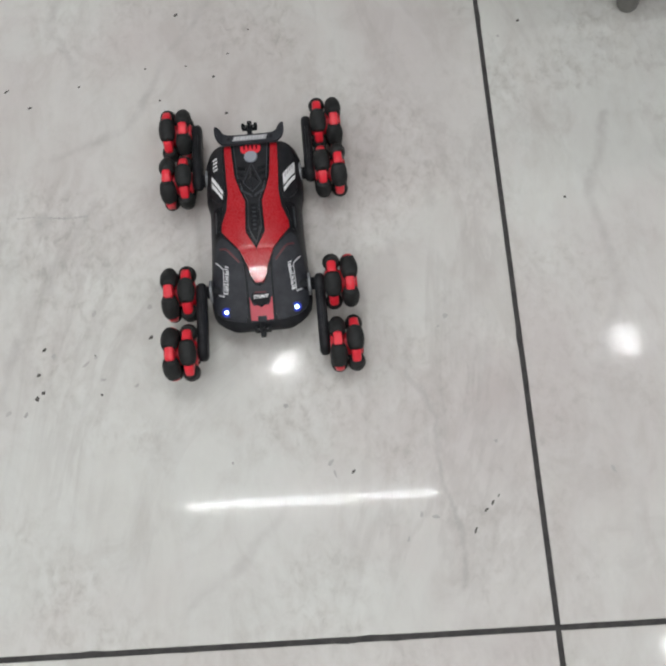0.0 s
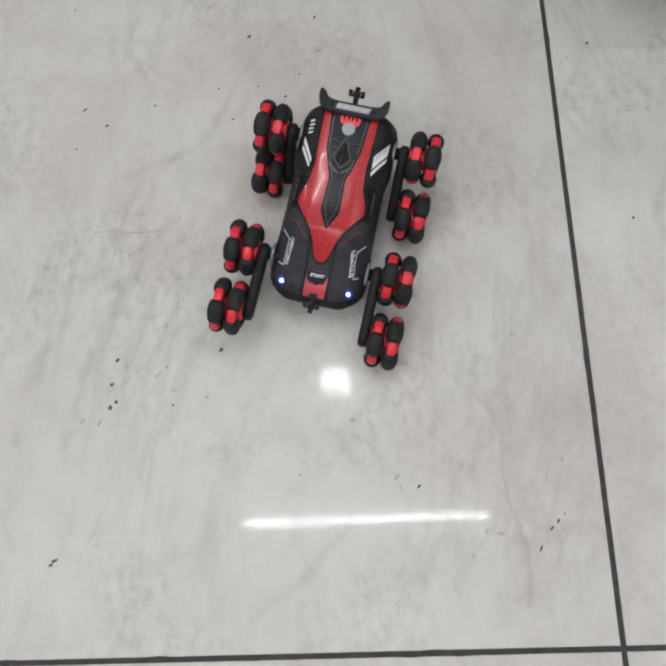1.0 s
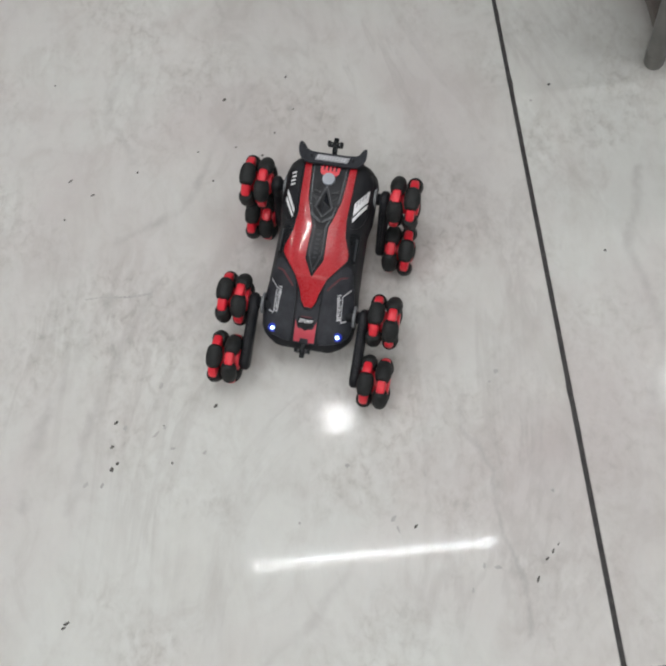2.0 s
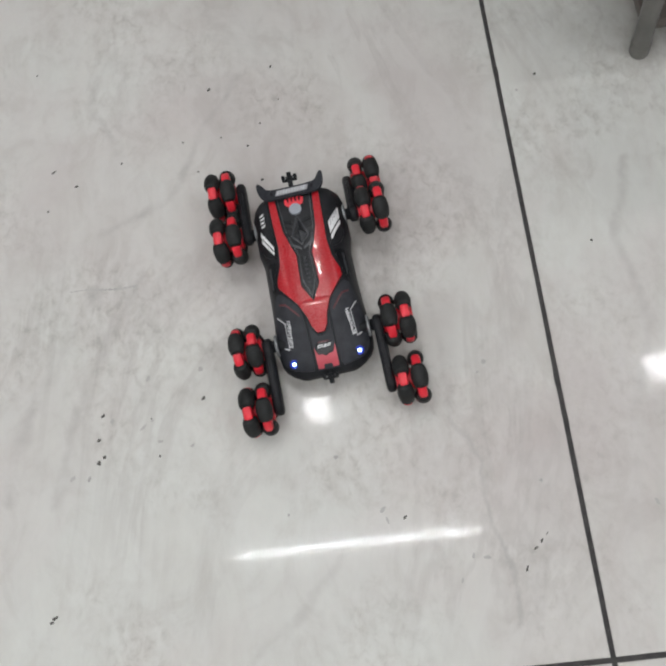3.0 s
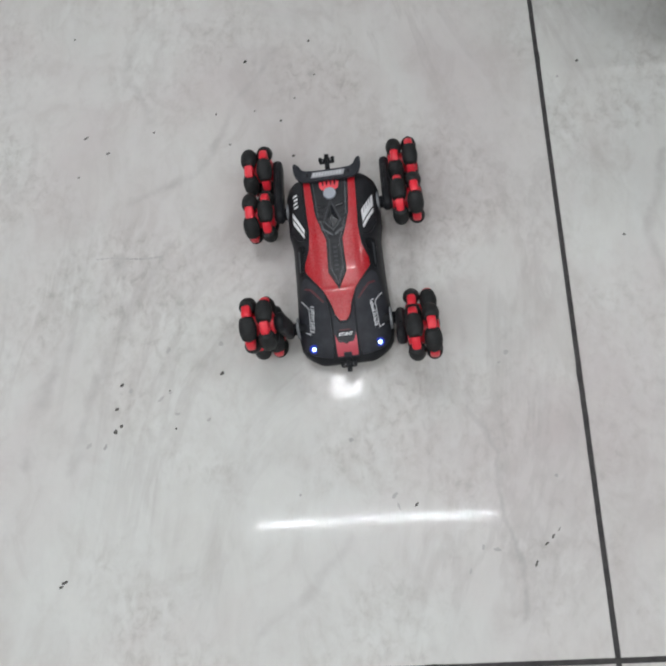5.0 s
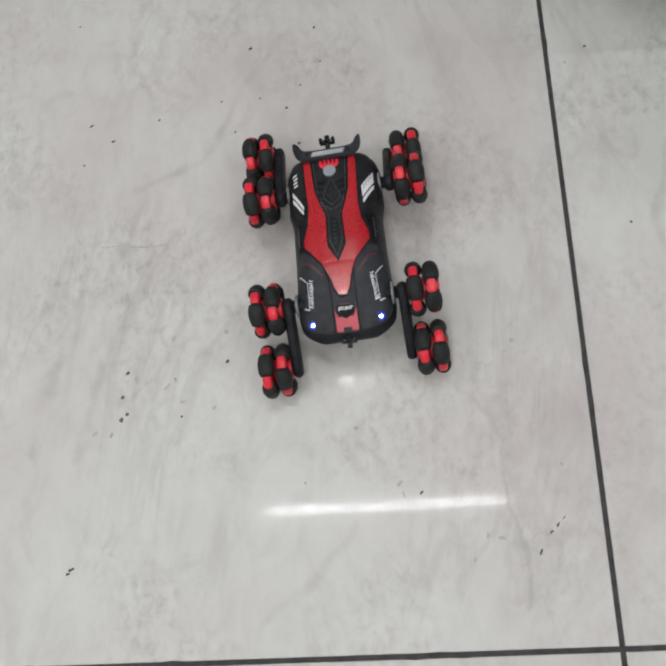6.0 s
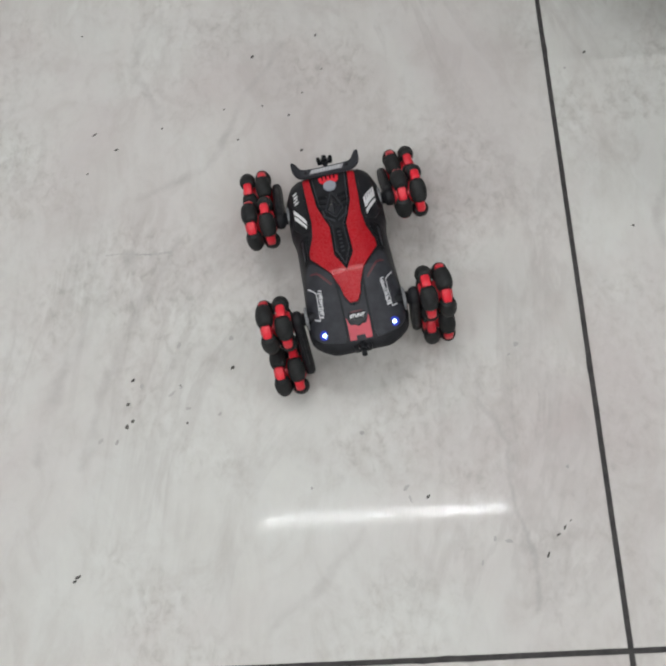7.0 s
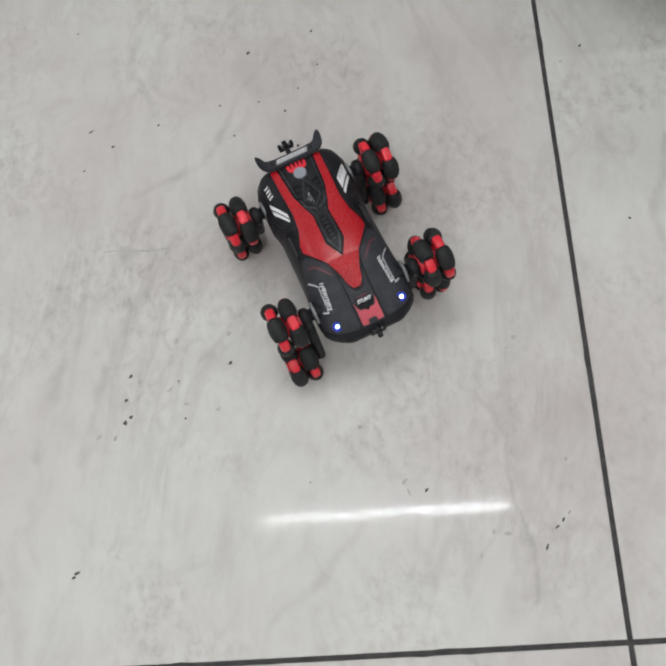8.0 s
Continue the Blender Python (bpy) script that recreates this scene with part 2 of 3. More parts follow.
def build_tiles(floor):
    bm = bmesh.new()
    side = TILE_W - JOINT
    # a thin slab with a soft arris round its face
    rng, n = random.Random(8), 90
    chips = [rng.uniform(-0.00012, 0.00018) + (rng.uniform(0.0003, 0.0011) if rng.random() < 0.05 else 0) for _ in range(4 * n)]

    def ring(inset, z):
        a, pts = side / 2, []
        for e in range(4):
            for k in range(n):
                f = -1 + 2 * k / n
                d = inset + max(0.0, chips[e * n + k]) if k else inset
                pts.append(((f * (a - inset), -a + d), (a - d, f * (a - inset)), (-f * (a - inset), a - d), (-a + d, -f * (a - inset)))[e] + (z,))
        return pts
    add_rings(bm, [ring(0, -0.009), ring(0, -0.0012), ring(0.0005, -0.0003), ring(0.0014, 0.0)])
    first = part("tile", bm, TILE, floor, smooth=0)
    n = int(ROOM_X[1] / TILE_W)
    spots = [(TILE_W * (i + 0.5), TILE_W * (j + 0.5)) for i in range(-n, n) for j in range(-n, n)]
    for k, (x, y) in enumerate(spots):
        ob = first if k == 0 else new("tile", first.data)
        ob.parent = floor
        ob.location = (x, y, 0)


def lamp_light(name, at, size, watts, parent):
    """The light of one fixture, just under its shining face."""
    data = bpy.data.lights.new(name, "AREA")
    data.shape, data.size, data.size_y, data.energy, data.color = "RECTANGLE", size[0], size[1], watts, (0.965, 0.985, 1.0)
    ob = new(name, data)
    ob.location, ob.parent = at, parent
    return ob


def build_tube_lamp():
    x0, x1, y, z = -0.895, 0.115, 0.70, 2.68
    lamp = tagged(new("tube_lamp"), "white ceiling batten with a bright bare tube", "ceiling lamp", "ceiling tube lamps")
    lamp.location = ((x0 + x1) / 2, y, ROOM_H)
    half, drop = (x1 - x0) / 2, z - ROOM_H
    body = add_box(bmesh.new(), (0, 0, drop / 2 + 0.022), (2 * half + 0.05, 0.05, -drop - 0.044), 0.004)
    part("batten", body, PAINT, lamp)
    part("tube", add_lathe(bmesh.new(), [(0.007, -half + 0.02), (0.009, -half + 0.023), (0.009, half - 0.023), (0.007, half - 0.02)], "X",
                           Matrix.Translation((0, 0, drop)), 16), TUBE, lamp)
    lamp_light("tube_shine", (0, 0, drop - 0.0105), (2 * half - 0.05, 0.011), TUBE_WATTS, lamp)
    for s in (-1, 1):
        part("end_cap", add_box(bmesh.new(), (s * (half + 0.002), 0, drop + 0.012), (0.03, 0.034, 0.06), 0.004), PAINT, lamp)
    # unseen copies of the batten, added to light the floor from outside the view
    for dx, dy in ((0, -1.5), (0, -2.9), (2.4, -0.8), (-2.2, -1.5)):
        copy_thing(lamp, Matrix.Translation((lamp.location.x + dx, y + dy, ROOM_H)))


def build_panel_lamp():
    lamp = tagged(new("panel_lamp"), "small square ceiling panel lamp, lit", "ceiling lamp", "ceiling panel lamps")
    bm = bmesh.new()
    add_rings(bm, [[(sx * a, sy * a, z) for sx, sy in ((-1, -1), (1, -1), (1, 1), (-1, 1))]
                   for a, z in ((0.085, 0.0), (0.085, -0.018), (0.080, -0.022), (0.066, -0.022), (0.066, -0.010))], caps=False)
    part("frame", bm, PAINT, lamp)
    part("diffuser", box_mesh((0, 0, -0.012), (0.13, 0.13, 0.008), 0.002), PANEL, lamp)
    lamp_light("panel_shine", (0, 0, -0.0175), (0.12, 0.12), PANEL_WATTS, lamp)
    return lamp


def build_panel_lamps():
    first = build_panel_lamp()
    first.location = (-0.50, 1.34, ROOM_H)
    # the four after (0.98, 0.08) are unseen, added to brighten the floor
    for x, y in ((0.98, 1.34), (-2.20, 1.34), (0.98, 0.08), (-2.20, 0.08), (-0.50, -1.22), (1.04, -1.22), (-2.04, -1.22)):
        copy_thing(first, Matrix.Translation((x, y, ROOM_H)))


def build_table():
    """A table whose nearest leg stands in view; the rest of it is past the picture's edge. Its low board and wide
    overhang are added to shade the floor.
    """
    x, y, w, d, h = 0.205, 0.812, 1.50, 1.6, 0.75
    table = tagged(new("table"), "table on grey metal legs, unseen dark boards shading the floor", "table")
    table.location = (x, y, 0)
    # overhanging top and low board, both unseen, block light near the leg
    part("tabletop", box_mesh((w / 2 - 0.035, d / 2 + 0.075, h - 0.0125), (w + 0.47, d + 0.25, 0.025), 0.004), TOP_WOOD, table)
    part("shade_shelf", box_mesh((w / 2 - 0.015, d / 2 - 0.015, 0.07), (w - 0.01, d - 0.01, 0.02), 0.003), TOP_WOOD, table)
    for i in (0, 1):
        part("rail", box_mesh((w / 2 - 0.015, i * (d - 0.03), h - 0.05), (w - 0.05, 0.02, 0.05), 0.002), LEG_METAL, table)
        part("side_rail", box_mesh((i * (w - 0.03), d / 2 - 0.015, h - 0.05), (0.02, d - 0.05, 0.05), 0.002), LEG_METAL, table)
    for i in (0, 1):
        for j in (0, 1):
            m = Matrix.Translation((i * (w - 0.03), j * (d - 0.03), 0))
            leg = part("leg", add_lathe(bmesh.new(), [(0.0125, 0.012), (0.0135, 0.02), (0.0135, h - 0.026), (0.0125, h - 0.025)], "Z", m), LEG_METAL, table)
            part("foot_cap", add_lathe(bmesh.new(), [(0.008, 0.0), (0.0125, 0.001), (0.0145, 0.006), (0.0145, 0.024), (0.0138, 0.026)], "Z", m), LEG_METAL, leg)


def build_dirt():
    """Crumbs and smears on the tiles: flat uneven flakes."""
    rng = random.Random(5)
    spots = [(-0.578, 0.358, 5, 2.5), (-0.583, 0.326, 4.5, 3.8), (-0.583, 0.296, 6, 4.5), (-0.576, 0.303, 4, 3), (-0.505, 0.296, 3, 2.5),
             (-0.447, 0.366, 5.5, 3.2), (-0.21, 0.184, 5, 2.5), (-0.063, 0.131, 4.5, 1.8), (-0.055, 0.139, 5, 2.0), (-0.047, 0.147, 4.5, 1.0),
             (-0.077, 0.109, 6, 2.2), (-0.635, 0.112, 6, 3), (-0.639, 0.107, 4, 2.5), (-0.419, 0.85, 5, 3.4), (-0.367, 0.742, 3, 2.5),
             (-0.651, 0.74, 7, 2.0), (-0.617, 0.711, 5, 2.5), (-0.551, 0.74, 3, 2), (-0.461, 0.762, 2.5, 2), (-0.347, 0.778, 3, 2),
             (-0.318, 0.816, 3, 2), (-0.44, 0.709, 3, 2.4), (-0.35, 0.682, 5, 3), (0.054, 0.80, 4, 3), (0.08, 0.522, 3, 3),
             (-0.658, 0.675, 3, 2), (-0.325, 0.877, 4, 2.5), (-0.405, 0.762, 2.5, 2), (-0.515, 0.347, 2, 1.6), (-0.681, 0.919, 3, 2)]
    faint = [(-0.235, 0.197, 8, 5), (-0.231, 0.183, 2.5, 9), (-0.349, 0.203, 3, 3), (-0.097, 0.357, 4, 3), (-0.616, 0.28, 8, 5), (-0.526, 0.336, 10, 4),
             (0.024, 0.777, 5, 4), (-0.285, 0.268, 6, 5), (-0.514, 0.344, 5, 3), (-0.504, 0.315, 7, 4), (-0.463, 0.305, 6, 4), (-0.595, 0.277, 7, 4),
             (-0.566, 0.350, 5, 6), (-0.518, 0.402, 9, 5), (-0.449, 0.407, 6, 7), (-0.136, 0.130, 4, 7), (-0.120, 0.127, 8, 4), (-0.153, 0.103, 3, 7),
             (-0.087, 0.370, 6, 7), (-0.043, 0.210, 4, 4), (0.086, 0.170, 4, 9)]
    bm = bmesh.new()

    def flake(x, y, a, b, turn, lift):
        n = 9
        rim = []
        for k in range(n):
            t, r = 2 * math.pi * k / n, rng.uniform(0.65, 1.15)
            u, v = a * r * math.cos(t), b * r * math.sin(t)
            rim.append((x + u * math.cos(turn) - v * math.sin(turn), y + u * math.sin(turn) + v * math.cos(turn)))
        low = [bm.verts.new((px, py, 0.0001)) for px, py in rim]
        top = bm.verts.new((x, y, lift))
        for k in range(n):
            bm.faces.new((low[k], low[(k + 1) % n], top))

    for x, y, a, b in spots:
        flake(x, y, a * 0.0007, b * 0.00075, radians(rng.uniform(20, 70)), 0.0007)
    crumbs = part("floor_crumbs", bm, DIRT)
    tagged(crumbs, "small dark crumbs and dirt specks on the tiles", "dirt", kind="stuff")
    bm = bmesh.new()
    for x, y, a, b in faint:
        flake(x, y, a * 0.0006, b * 0.0006, radians(rng.uniform(-30, 80)), 0.0002)
    # a long hairline scuff
    for k in range(14):
        f = k / 13
        flake(-0.622 + 0.088 * f, 0.5425 - 0.004 * f + 0.0012 * math.sin(7 * f), 0.0040, 0.0010 + 0.0009 * rng.random() + 0.0008 * f, rng.uniform(-0.1, 0.1), 0.0002)
    smear = worn("faint_smear", (0.40, 0.385, 0.37), 0.5, 300, 0.2)
    tagged(part("floor_scuffs", bm, smear), "faint grey scuffs and smears on the tiles", "scuff marks", kind="stuff")


# ---- the toy car: x to its left-hand side seen from the front, y to its rear, z up ----

YF, YR, ZA, XW, WHEEL_R, ARM = -0.0728, 0.0825, 0.0362, 0.0954, 0.0335, 0.0756
TOP = [(-0.1205, 0.0245), (-0.119, 0.028), (-0.113, 0.0335), (-0.1025, 0.0395), (-0.085, 0.0455), (-0.072, 0.0505), (-0.055, 0.0595),
       (-0.037, 0.0682), (-0.01, 0.0702), (0.03, 0.0705), (0.06, 0.0715), (0.101, 0.072), (0.112, 0.0695), (0.119, 0.062), (0.1222, 0.05), (0.1232, 0.040)]
WIDE = [(-0.1205, 0.030), (-0.119, 0.036), (-0.113, 0.046), (-0.106, 0.0535), (-0.098, 0.058), (-0.085, 0.0600), (-0.068, 0.0605), (-0.045, 0.0580),
        (-0.012, 0.0568), (0.030, 0.0562), (0.042, 0.0580), (0.050, 0.0600), (0.098, 0.0600), (0.109, 0.0568), (0.117, 0.0495), (0.1232, 0.038)]
LOW = [(-0.1205, 0.0195), (-0.09, 0.016), (-0.05, 0.022), (0.0, 0.028), (0.1232, 0.030)]


def along(table, y):
    xs, vs = zip(*table)
    return float(np.interp(y, xs, vs))


def shell_z(x, y):
    w, h, low = along(WIDE, y), along(TOP, y), along(LOW, y)
    u = min(1.0, abs(x) / w)
    return low + (h - low) * math.sqrt(max(0.0, 1 - u**4))


def shell_mesh():
    ys = sorted({y for y, _ in TOP} | {y for y, _ in WIDE} | {k * 0.004 for k in range(-29, 30)})
    bm, rings = bmesh.new(), []
    for y in ys:
        w, low = along(WIDE, y), along(LOW, y)
        xs = [math.sin(math.pi * (k / 24 - 0.5)) for k in range(25)]
        ring = [(w * u, y, shell_z(w * u, y)) for u in xs]
        ring += [(w * u * 0.97, y, low - 0.002) for u in (0.999, 0.5, 0.0, -0.5, -0.999)]
        rings.append(ring)
    return add_rings(bm, rings)


def panel_mesh(outline, rise, corners=1, depth=0.0022, step=0.006):
    """A plate that follows the shell: an outline in plan, lifted by rise."""
    bm = bmesh.new()
    poly = smooth_corners(list(outline), corners)
    bm.faces.new([bm.verts.new((x, y, 0)) for x, y in poly])
    bmesh.ops.triangulate(bm, faces=bm.faces[:], quad_method="BEAUTY", ngon_method="BEAUTY")
    for _ in range(4):
        long = [e for e in bm.edges if e.calc_length() > step]
        if not long:
            break
        bmesh.ops.subdivide_edges(bm, edges=long, cuts=1)
        bmesh.ops.triangulate(bm, faces=[f for f in bm.faces if len(f.verts) > 3])
    for v in bm.verts:
        v.co.z = shell_z(v.co.x, v.co.y) + rise - depth
    made = bmesh.ops.extrude_face_region(bm, geom=bm.faces[:])
    for v in made["geom"]:
        if isinstance(v, bmesh.types.BMVert):
            v.co.z += depth
    return bm


def mirror(outline):
    return [(-x, y) for x, y in reversed(outline)]


def capsule(length, r, steps=14):
    """A rounded bar in the (y, z) plane from 0 to length."""
    left = [(-r * math.sin(a), r * math.cos(a)) for a in (math.pi * k / steps for k in range(steps + 1))]
    right = [(length + r * math.sin(a), -r * math.cos(a)) for a in (math.pi * k / steps for k in range(steps + 1))]
    return left + right


def arm_mesh(side):
    bm = bmesh.new()
    rings = []
    for x, r in ((-0.0062, 0.0058), (-0.0057, 0.0082), (-0.0045, 0.0103), (-0.0022, 0.0117), (0.0022, 0.0117), (0.0045, 0.0103), (0.0057, 0.0082), (0.0062, 0.0058)):
        rings.append([(x, y, z) for y, z in capsule(ARM, r)])
    add_rings(bm, rings)
    # a raised rib along the outer edge and the two bearing bosses
    add_box(bm, (0, ARM / 2, 0.0112), (0.0042, ARM * 0.72, 0.003), 0.0012)
    add_box(bm, (0, ARM / 2, -0.0112), (0.0042, ARM * 0.72, 0.003), 0.0012)
    return bm


def roller_mesh():
    """A barrel whose outer side follows the wheel's round."""
    away, half, n = 0.0230, 0.0158, 10
    prof = []
    for k in range(n + 1):
        s = -half + 2 * half * k / n
        r = math.sqrt(WHEEL_R**2 - s * s) - away
        edge = abs(s) / half
        r *= 1.0 if edge < 0.75 else math.sqrt(max(0.05, 1 - ((edge - 0.75) / 0.27) ** 2))
        prof.append((r, s))
    return add_lathe(bmesh.new(), prof, "Y", Matrix.Translation((0, 0, away)), 14)


def hub_mesh():
    """The red drum of a wheel."""
    bm = bmesh.new()
    add_lathe(bm, [(0.007, -0.019), (0.0125, -0.0185), (0.0135, -0.017), (0.0135, 0.017), (0.0125, 0.0185), (0.007, 0.019)], "X", Matrix(), 20)
    return bm


def holder_mesh():
    """One forked red holder between two rollers of a row."""
    bm = bmesh.new()
    add_box(bm, (0, 0, 0.0224), (0.0112, 0.0172, 0.0176), 0.0036)
    add_box(bm, (0, 0, 0.0162), (0.0075, 0.025, 0.011), 0.0015)
    return bm


def build_car():
    car = tagged(new("stunt_car"), "red and black toy stunt car with eight roller wheels", "toy car")
    shell = part("body_shell", shell_mesh(), BLACK, car, "black plastic body shell")
    # chassis tub below the shell
    rings = []
    for y, w, z0, z1 in ((-0.114, 0.030, 0.017, 0.024), (-0.110, 0.040, 0.012, 0.026), (-0.09, 0.050, 0.010, 0.028), (-0.04, 0.048, 0.010, 0.032),
                         (0.03, 0.047, 0.011, 0.034), (0.09, 0.050, 0.012, 0.034), (0.104, 0.044, 0.014, 0.034), (0.110, 0.034, 0.02, 0.032)):
        rings.append([(-w, y, z1), (-w, y, z0 + 0.004), (-w + 0.006, y, z0), (w - 0.006, y, z0), (w, y, z0 + 0.004), (w, y, z1)])
    part("chassis", add_rings(bmesh.new(), rings), BLACK, car)

    inner = [(0.0245, 0.1065), (0.0210, 0.060), (0.0145, 0.038), (0.0102, 0.026), (0.0115, -0.016), (0.0, -0.0385)]
    outer = [(0.0325, 0.1070), (0.0318, 0.0716), (0.0303, 0.040), (0.0327, 0.017), (0.0398, -0.002), (0.0400, -0.0105), (0.0345, -0.0185),
             (0.0195, -0.0385), (0.0118, -0.055), (0.0095, -0.065), (0.0045, -0.0727)]
    red = outer + [(-x, y) for x, y in reversed(outer)] + [(-x, y) for x, y in inner] + [(x, y) for x, y in reversed(inner[:-1])]
    part("bonnet_stripe", panel_mesh(red, 0.0020, 0), RED, shell, "glossy red forked bonnet panel")
    # the black frame between the red fork and the centre console
    def scaled(poly, dx, dy):
        return [(max(0.0, x - dx) if x > 0 else x, y + (dy if y < 0 else -0.0005)) for x, y in poly]
    c0 = scaled(inner, 0.0009, 0.002)
    full = lambda half: half + [(-x, y) for x, y in reversed(half[:-1])]
    part("console", panel_mesh(full(c0), 0.0014, 0), BLACK_GLOSS, shell, "black centre console")
    rim = scaled(inner, 0.0030, 0.006)
    core = scaled(inner, 0.0042, 0.0085)
    part("console_trim", panel_mesh(full(rim), 0.0021, 0), GREY_TRIM, shell)
    part("console_panel", panel_mesh(full(core), 0.0026, 0), BLACK, shell)
    spine = [(0.0042, 0.021), (0.0050, -0.016), (0.0, -0.0275)]
    part("spine", panel_mesh(full(spine), 0.0036, 0), BLACK_GLOSS, shell)
    for k in range(6):
        y = 0.016 - 0.0058 * k
        part("spine_rib", panel_mesh([(-0.0022, y), (0.0022, y), (0.0022, y - 0.0022), (-0.0022, y - 0.0022)], 0.0042, 0), CHARCOAL, shell)
    border = [(0.0, 0.0795), (-0.0112, 0.0500), (0.0, 0.0372), (0.0112, 0.0500)]
    part("vent_border", panel_mesh(border[::-1], 0.0034, 0), GREY_TRIM, shell)
    part("vent_bed", panel_mesh([(0.0, 0.0770), (0.0100, 0.0502), (0.0, 0.0388), (-0.0100, 0.0502)], 0.0037, 0), BLACK, shell)
    for s in (-1, 1):
        bar = [(s * 0.0145, 0.0430), (s * 0.0148, 0.0402), (s * 0.0015, 0.0305), (s * 0.0015, 0.0335)]
        part("chevron", panel_mesh(bar if s < 0 else bar[::-1], 0.0035, 0), GREY_TRIM, shell)
    # wedge vent with a shiny peak
    bm = bmesh.new()
    z = along(TOP, 0.055) + 0.0034
    base = [(0.0, 0.0750), (-0.0084, 0.0502), (0.0, 0.0405), (0.0084, 0.0502)]
    low = [bm.verts.new((x, y, z)) for x, y in base]
    peak = bm.verts.new((0.0, 0.056, z + 0.0050))
    for k in range(4):
        bm.faces.new((low[k], low[(k + 1) % 4], peak))
    bm.faces.new(low[::-1])
    part("wedge_vent", bm, worn("shiny_black_plastic", (0.012, 0.013, 0.017), 0.16, 900, 0.2, bump=0.0), shell, smooth=0)
    for s in (-1, 1):
        for k in range(3):
            y = 0.071 - 0.0085 * k
            strip = [(s * 0.0065 + s * 0.0022 * k, y), (s * 0.0175, y + 0.0025), (s * 0.0172, y - 0.0010), (s * 0.0070 + s * 0.0022 * k, y - 0.0035)]
            part("louvre", panel_mesh(strip if s > 0 else strip[::-1], 0.0038, 0), BLACK_GLOSS, shell)
        part("stud", add_lathe(bmesh.new(), [(0.0016, 0), (0.0016, 0.0012), (0.0008, 0.0018)], "Z", Matrix.Translation((s * 0.0135, 0.0435, shell_z(0.0135, 0.0435) + 0.0022)), 10), GREY_TRIM, shell)
    # button on its red plate
    plate = [(-0.0125, 0.104), (0.0125, 0.104), (0.0118, 0.094), (0.0060, 0.0905), (-0.0060, 0.0905), (-0.0118, 0.094)]
    part("button_plate", panel_mesh(plate, 0.0032, 1), RED_HUB, shell, "bright red plate behind the button")
    for k in range(4):
        x = -0.0075 + 0.005 * k
        part("plate_slot", panel_mesh([(x - 0.0011, 0.1035), (x + 0.0011, 0.1035), (x + 0.0009, 0.0975), (x - 0.0009, 0.0975)], 0.0036, 0), BLACK_GLOSS, shell)
    part("button", add_lathe(bmesh.new(), [(0.0081, 0), (0.0081, 0.0020), (0.0074, 0.0030), (0.0, 0.0032)][:3], "Z", Matrix.Translation((0, 0.0868, shell_z(0, 0.0868) + 0.0015)), 28), BUTTON, shell, "round grey push button")

    # raised front wings, rear quarters and waist panels
    wing = [(0.0176, -0.0440), (0.0280, -0.0310), (0.0405, -0.0165), (0.0475, -0.0200), (0.0530, -0.0420), (0.0570, -0.0680), (0.0565, -0.0880),
            (0.0540, -0.0985), (0.0450, -0.1080), (0.0300, -0.1130), (0.0165, -0.1150), (0.0160, -0.0780)]
    quarter = [(0.0345, 0.0700), (0.0338, 0.0420), (0.0360, 0.0290), (0.0460, 0.0330), (0.0538, 0.0480), (0.0552, 0.0940), (0.0515, 0.1060), (0.0430, 0.1135), (0.0348, 0.1130)]
    waist = [(0.0365, 0.0230), (0.0425, 0.0010), (0.0440, -0.0120), (0.0490, -0.0140), (0.0495, 0.0240), (0.0450, 0.0260)]
    slit = [(0.0455, 0.0200), (0.0462, -0.0080), (0.0480, -0.0080), (0.0480, 0.0200)]
    for s in (1, -1):
        side = (lambda p: p) if s > 0 else mirror
        part("front_wing", panel_mesh(side(wing), 0.0018, 1), CHARCOAL, shell, "charcoal front wing panel")
        part("rear_quarter", panel_mesh(side(quarter), 0.0018, 1), BLACK, shell)
        part("waist_panel", panel_mesh(side(waist), 0.0012, 1), BLACK_GLOSS, shell)
        part("waist_slit", panel_mesh(side(slit), 0.0022, 0), GREY_TRIM, shell)
        # dark red angled line on the wing
        line = [(0.0205, -0.0500), (0.0355, -0.0330), (0.0440, -0.0300), (0.0440, -0.0320), (0.0365, -0.0352), (0.0222, -0.0515)]
        part("wing_line", panel_mesh(side(line), 0.0022, 0, 0.0012), RED_DARK, shell, "thin dark red printed line")
        # angled silver outline with a block of slanting script, drawn as bars
        frame_top = [(0.0500, -0.0430), (0.0505, -0.0442), (0.0420, -0.0545), (0.0412, -0.0540)]
        frame_side = [(0.0408, -0.0545), (0.0416, -0.0545), (0.0432, -0.0840), (0.0424, -0.0840)]
        frame_end = [(0.0424, -0.0840), (0.0428, -0.0852), (0.0490, -0.0815), (0.0488, -0.0805)]
        for one in (frame_top, frame_side, frame_end):
            part("script_frame", panel_mesh(side(one), 0.0022, 0, 0.0012), SILVER, shell)
        rng = random.Random(11 + s)
        for k in range(12):
            y = -0.0540 - 0.0025 * k + rng.uniform(-0.0003, 0.0003)
            x0 = 0.0345 + 0.0003 * k + rng.uniform(-0.0008, 0.0008)
            wide, thick = rng.uniform(0.0026, 0.0056), rng.uniform(0.0008, 0.0019)
            bar = [(x0, y), (x0 + wide, y + 0.0019), (x0 + wide + 0.0002, y + 0.0019 - thick), (x0 + 0.0002, y - thick)]
            part("script_bar", panel_mesh(side(bar), 0.0022, 0, 0.0012), SILVER, shell)
        spine_line = [(0.0352, -0.0560), (0.0359, -0.0560), (0.0388, -0.0835), (0.0381, -0.0835)]
        part("script_bar", panel_mesh(side(spine_line), 0.0022, 0, 0.0012), SILVER, shell)
